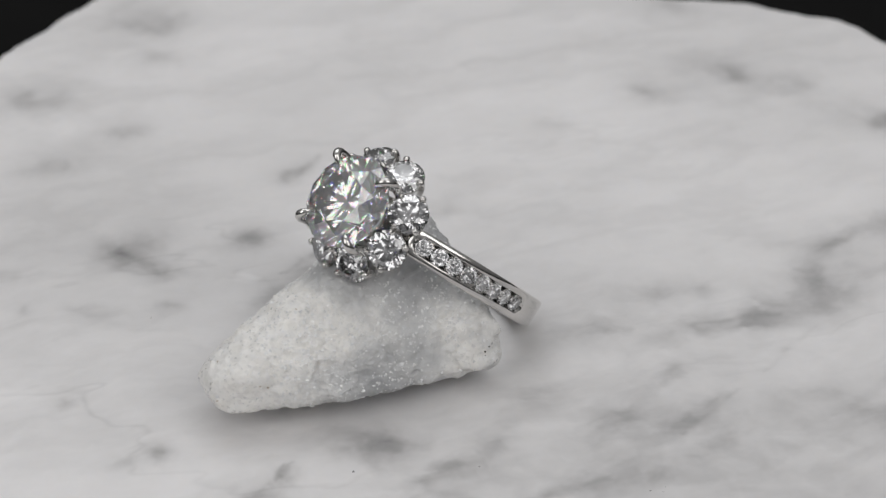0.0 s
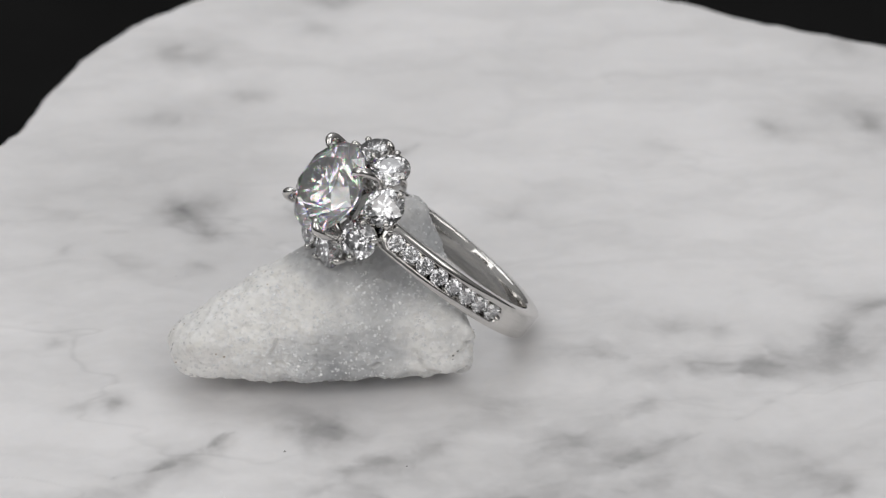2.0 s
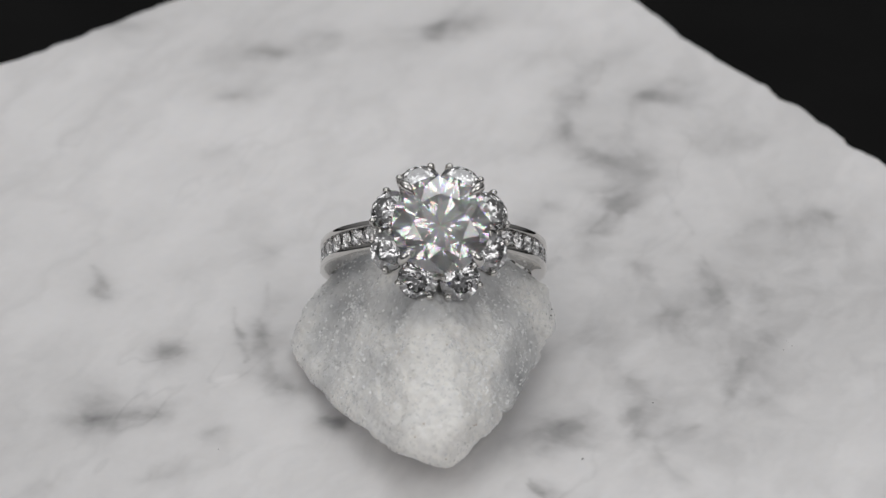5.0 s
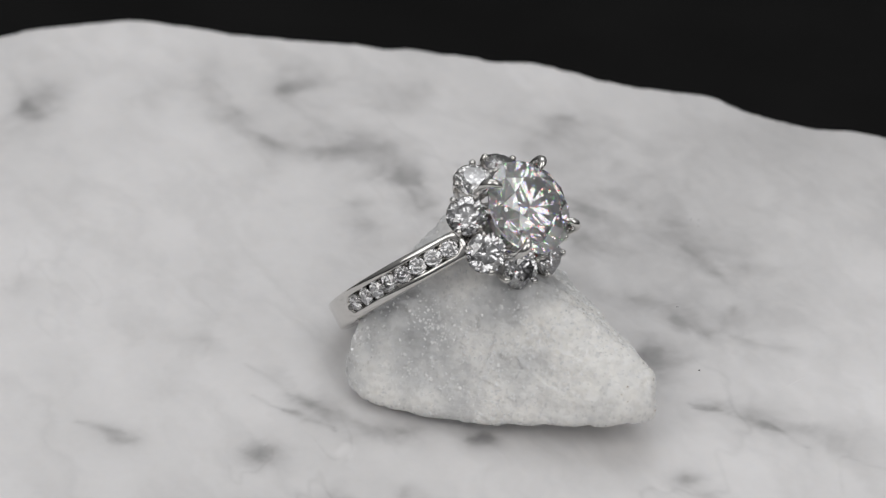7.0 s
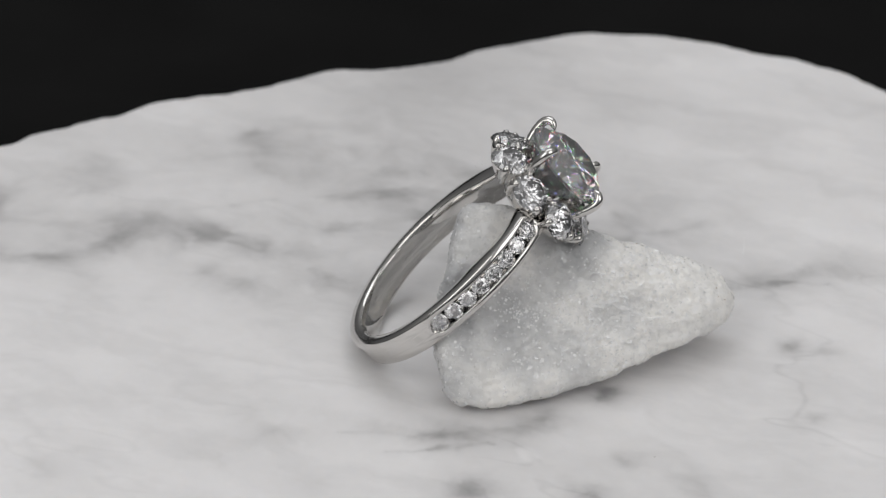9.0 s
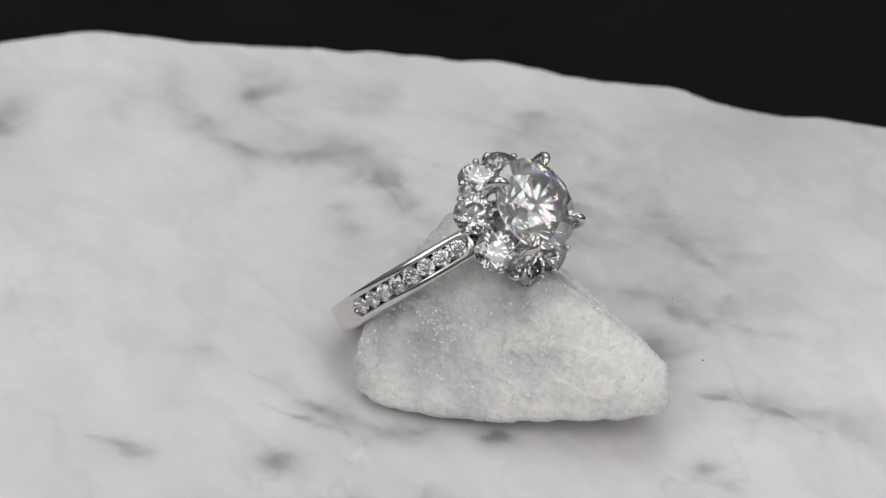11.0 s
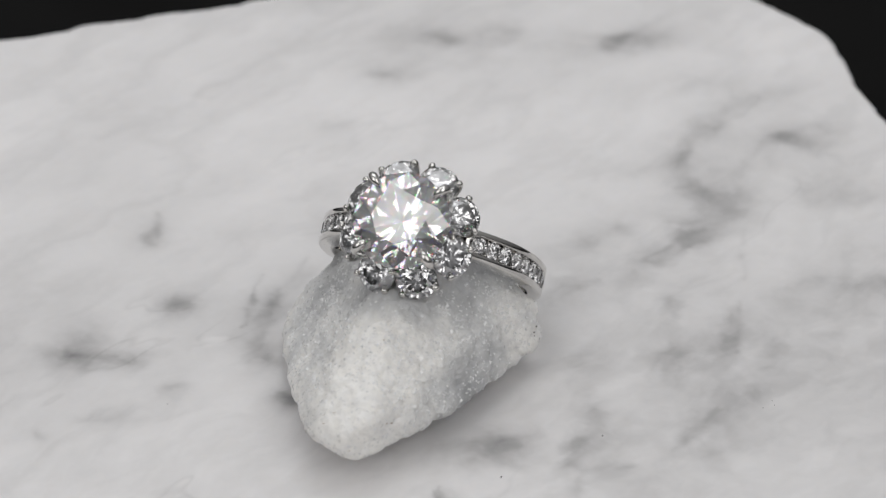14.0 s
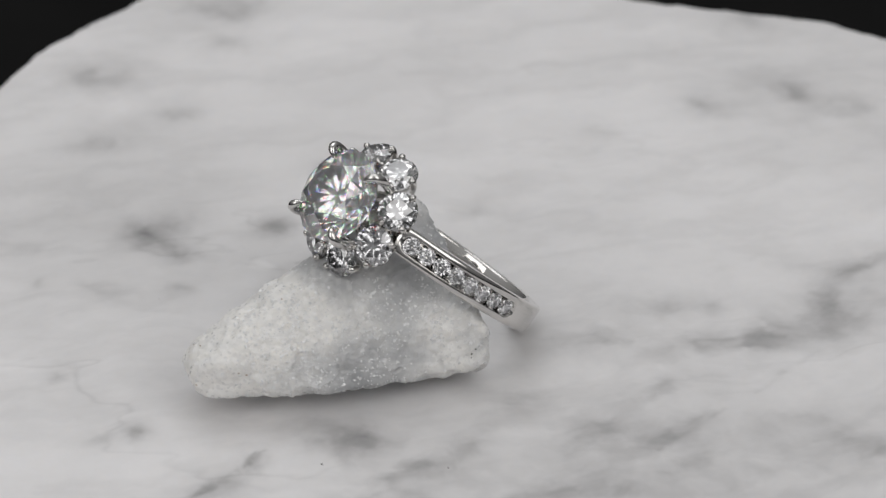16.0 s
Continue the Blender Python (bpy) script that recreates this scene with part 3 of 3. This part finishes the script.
def band():
    bm = bmesh.new()
    loops = []
    for k in range(0, 409):
        w = -90 + (k / 408) * 360          # once round, from the foot of the ring
        m = w if w <= 90 else 180 - w      # mirrored half
        ro, ri, hw = outer_radius(min(m, 64)), inner_radius(min(m, 66)), half_width(m)
        gw, gd = channel_shape(m)
        rail = (hw - gw) * 0.5
        profile = [(-hw + 0.22, ri), (0, ri - 0.04), (hw - 0.22, ri), (hw - 0.06, ri + 0.07), (hw, ri + 0.25),
                   (hw, ro - 0.30), (hw - 0.05, ro - 0.12), (hw - 0.16, ro - 0.02), (gw + rail * 0.35, ro + 0.01), (gw + 0.03, ro - 0.02),
                   (gw, ro - gd * 0.5), (gw - 0.02, ro - gd), (-gw + 0.02, ro - gd), (-gw, ro - gd * 0.5),
                   (-gw - 0.03, ro - 0.02), (-gw - rail * 0.35, ro + 0.01), (-hw + 0.16, ro - 0.02), (-hw + 0.05, ro - 0.12), (-hw, ro - 0.30),
                   (-hw, ri + 0.25), (-hw + 0.06, ri + 0.07)]
        if m > 67:                          # the arch under the head is thin
            ro2 = ri + 0.45
            profile = [(y, min(r, ro2)) for y, r in profile]
        c, s = math.cos(radians(w)), math.sin(radians(w))
        loops.append([bm.verts.new((r * c, y, r * s)) for y, r in profile])
    loops[-1] = loops[0]
    for la, lb in zip(loops, loops[1:]):
        n = len(la)
        for i in range(n):
            bm.faces.new((la[i], la[(i + 1) % n], lb[(i + 1) % n], lb[i]))
    bmesh.ops.delete(bm, geom=[v for v in bm.verts if not v.link_faces], context="VERTS")
    return ring_part("band", bm, METAL, ring, "polished white gold band")


def brilliant(bm, r, m=Matrix(), table_size=0.56, crown=0.31, pavilion=0.86):
    """A round brilliant of girdle radius r, its girdle at z = 0."""
    def at(rad, turn, z):
        a = radians(turn * 45)
        return bm.verts.new(m @ Vector((r * rad * math.cos(a), r * rad * math.sin(a), r * z)))
    g = 0.025
    star = 0.80
    star_z = crown * (1 - (star * math.cos(radians(22.5)) - table_size) / (1 - table_size)) + g
    low = 0.17
    low_z = -pavilion * (1 - low * math.cos(radians(22.5))) - g
    top = [at(table_size, k, crown + g) for k in range(8)]
    mid = [at(star, k + 0.5, star_z) for k in range(8)]
    up = [at(1, k / 2, g) for k in range(16)]
    dn = [at(1, k / 2, -g) for k in range(16)]
    lows = [at(low, k + 0.5, low_z) for k in range(8)]
    tip = at(0, 0, -pavilion - g)
    bm.faces.new(top)
    for k in range(8):
        n, p = (k + 1) % 8, (k - 1) % 8
        bm.faces.new((top[k], mid[k], top[n]))
        bm.faces.new((top[k], mid[p], up[2 * k], mid[k]))
        bm.faces.new((mid[k], up[2 * k], up[2 * k + 1]))
        bm.faces.new((mid[k], up[2 * k + 1], up[(2 * k + 2) % 16]))
        bm.faces.new((tip, lows[k], dn[2 * k], lows[p]))
        bm.faces.new((lows[k], dn[2 * k + 1], dn[2 * k]))
        bm.faces.new((lows[k], dn[(2 * k + 2) % 16], dn[2 * k + 1]))
    for k in range(16):
        n = (k + 1) % 16
        bm.faces.new((up[k], dn[k], dn[n], up[n]))


def tube(bm, path, radii, sides=14, squash=1.0):
    """A round bar along path (Vectors), with rounded ends."""
    rows = []
    n = len(path)
    side = None
    for i, (p, r) in enumerate(zip(path, radii)):
        d = (path[min(i + 1, n - 1)] - path[max(i - 1, 0)]).normalized()
        if side is None:
            side = d.orthogonal().normalized()
        side = (side - d * side.dot(d)).normalized()
        up = d.cross(side)
        rows.append([bm.verts.new(p + r * (math.cos(a) * side + squash * math.sin(a) * up))
                     for a in (2 * math.pi * k / sides for k in range(sides))])
    for ra, rb in zip(rows, rows[1:]):
        for k in range(sides):
            bm.faces.new((ra[k], ra[(k + 1) % sides], rb[(k + 1) % sides], rb[k]))
    bm.faces.new(rows[0][::-1])
    bm.faces.new(rows[-1])


def spline(points, steps):
    """A smooth path through points."""
    pts = [points[0]] + list(points) + [points[-1]]
    out = []
    for i in range(1, len(pts) - 2):
        for k in range(steps):
            f = k / steps
            p0, p1, p2, p3 = pts[i - 1], pts[i], pts[i + 1], pts[i + 2]
            out.append(0.5 * (2 * p1 + (p2 - p0) * f + (2 * p0 - 5 * p1 + 4 * p2 - p3) * f * f + (3 * p1 - p0 - 3 * p2 + p3) * f ** 3))
    out.append(points[-1])
    return out


GIRDLE, STONE_R = 14.15, 4.05


def prong(turn):
    """One claw that rises beside the large stone and bends over its edge."""
    c, s = math.cos(radians(turn)), math.sin(radians(turn))
    line = [(1.9, 9.2, 0.36), (3.1, 10.9, 0.40), (4.1, 12.9, 0.42), (4.42, 14.1, 0.44), (4.33, 14.78, 0.44), (3.95, 15.06, 0.40), (3.55, 15.04, 0.30), (3.2, 14.93, 0.12), (3.1, 14.88, 0.03)]
    path = spline([Vector((r * c, r * s, z)) for r, z, _ in line], 5)
    radii = spline([Vector((w, 0, 0)) for _, _, w in line], 5)
    bm = bmesh.new()
    tube(bm, path, [max(0.88 * v.x, 0.02) for v in radii], 16)
    ring_part("prong", bm, METAL, ring, "pointed polished claw")


PETAL_R, PETAL_Z, PETAL_TILT, PETAL_STONE = 4.47, 11.55, 32.0, 1.75


def halo_setting(turn):
    """One petal of the flower: a metal cup with a small stone and four beads."""
    m = Matrix.Rotation(radians(turn), 4, "Z") @ Matrix.Translation((PETAL_R, 0, PETAL_Z)) @ Matrix.Rotation(radians(PETAL_TILT), 4, "Y")
    bm = bmesh.new()
    rows = []
    for r, z in ((0.55, -1.95), (0.85, -1.75), (1.25, -0.95), (1.62, -0.25), (1.71, -0.06), (1.72, 0.01), (1.70, 0.03), (1.67, -0.03), (1.58, -0.30), (1.0, -1.0), (0.45, -1.6)):
        rows.append([bm.verts.new(m @ Vector((r * math.cos(a), r * math.sin(a), z))) for a in (2 * math.pi * k / 40 for k in range(40))])
    for ra, rb in zip(rows, rows[1:]):
        for k in range(40):
            bm.faces.new((ra[k], ra[(k + 1) % 40], rb[(k + 1) % 40], rb[k]))
    for k in range(40):
        bm.faces.new((rows[-1][k], rows[-1][(k + 1) % 40], rows[0][(k + 1) % 40], rows[0][k]))
    cup = ring_part("halo_setting", bm, METAL, ring, "scalloped metal cup with a small diamond")
    bm = bmesh.new()
    brilliant(bm, PETAL_STONE - 0.07, m @ Matrix.Translation((0, 0, 0.08)) @ Matrix.Rotation(radians(turn * 1.7), 4, "Z"))
    ring_part("halo_diamond", bm, SMALL_GEM, cup, "small round brilliant diamond", smooth=False)
    for a, r, size in ((58, 1.64, 0.31), (-58, 1.64, 0.31), (126, 1.60, 0.27), (-126, 1.60, 0.27)):
        c, s = math.cos(radians(a)), math.sin(radians(a))
        line = [(r * 0.86, -1.3, size * 0.8), (r * 1.03, -0.4, size * 0.85), (r * 1.04, 0.05, size * 0.95), (r * 1.01, 0.28, size), (r * 0.97, 0.46, size * 0.85), (r * 0.95, 0.58, size * 0.45), (r * 0.95, 0.61, size * 0.1)]
        bm = bmesh.new()
        tube(bm, [m @ Vector((q * c, q * s, z)) for q, z, _ in line], [w for _, _, w in line], 12)
        ring_part("bead", bm, METAL, cup, "tiny round metal bead")


def torus(name, big, small, z, label):
    bm = bmesh.new()
    rows = [[bm.verts.new(((big + small * math.cos(b)) * math.cos(a), (big + small * math.cos(b)) * math.sin(a), z + small * math.sin(b)))
             for b in (2 * math.pi * j / 12 for j in range(12))] for a in (2 * math.pi * k / 64 for k in range(64))]
    for k in range(64):
        ra, rb = rows[k], rows[(k + 1) % 64]
        for j in range(12):
            bm.faces.new((ra[j], ra[(j + 1) % 12], rb[(j + 1) % 12], rb[j]))
    ring_part(name, bm, METAL, ring, label)


def channel_stones(sign):
    count = 8
    for i in range(count):
        f = i / (count - 1)
        w = CHANNEL_LOW + 4.9 + (CHANNEL_HIGH - CHANNEL_LOW - 9.3) * (f + 0.11 * f * (1 - f))
        r = outer_radius(w)
        slope = math.atan2(outer_radius(w + 1) - outer_radius(w - 1), radians(2) * r)
        turn = radians(90 - w) + slope
        m = Matrix.Translation((r * math.cos(radians(w)) * sign, 0, r * math.sin(radians(w)))) @ Matrix.Rotation(turn * sign, 4, "Y") \
            @ Matrix.Translation((0, 0, -0.30)) @ Matrix.Rotation(0.7 * i, 4, "Z")
        bm = bmesh.new()
        brilliant(bm, 0.765, m)
        ring_part("channel_diamond", bm, SMALL_GEM, ring_band, "tiny round diamond set in a channel", smooth=False)


ring_band = band()
bm = bmesh.new()
brilliant(bm, STONE_R, Matrix.Translation((0, 0, GIRDLE)) @ Matrix.Rotation(radians(4), 4, "Z"))
ring_part("centre_diamond", bm, GEM, ring, "large clear round brilliant diamond", smooth=False)
for k in range(4):
    prong(45 + 90 * k)
for k in range(8):
    halo_setting(22.5 + 45 * k)
torus("gallery_rail", 2.9, 0.32, 10.2, "round rail under the large stone")
torus("gallery_base", 1.9, 0.36, 9.2, "round base of the setting")
channel_stones(1)
channel_stones(-1)


# ---------------------------------------------------------------- motion of the turning slab
def spin(t):
    """Turn of the slab in degrees at t seconds."""
    if t < 1.375:
        return -4.97 - 21.95 * t
    if t < 9.101:
        return -65.34 + 21.95 * t
    return 335.71 - 22.114 * t


def motions():
    times = [0, 0.4, 0.8, 1.1, 1.2, 1.3, 1.4, 1.5, 1.6, 1.9, 2.4, 3, 3.5, 4, 4.5, 5, 5.5, 6, 6.5, 7, 7.5, 8, 8.5, 8.8, 8.9, 9.0, 9.1, 9.2, 9.3, 9.4, 9.7,
             10.2, 10.5, 11, 11.5, 12, 12.5, 13, 13.5, 14, 14.5, 15, 15.3, 15.5, 15.6, 15.7]
    rows = [(t, pose(0, 0, 0, 0, 0, spin(t))) for t in times]
    rows += [(15.8, pose(0, 0, 0, 0, 0, -12.95)), (15.9, pose(0, 0, 0, 0, 0, -13.3)), (16.0, pose(0, 0, 0, 0, 0, -12.1))]
    for thing in (slab, stone, ring):
        walk(thing, rows)


motions()
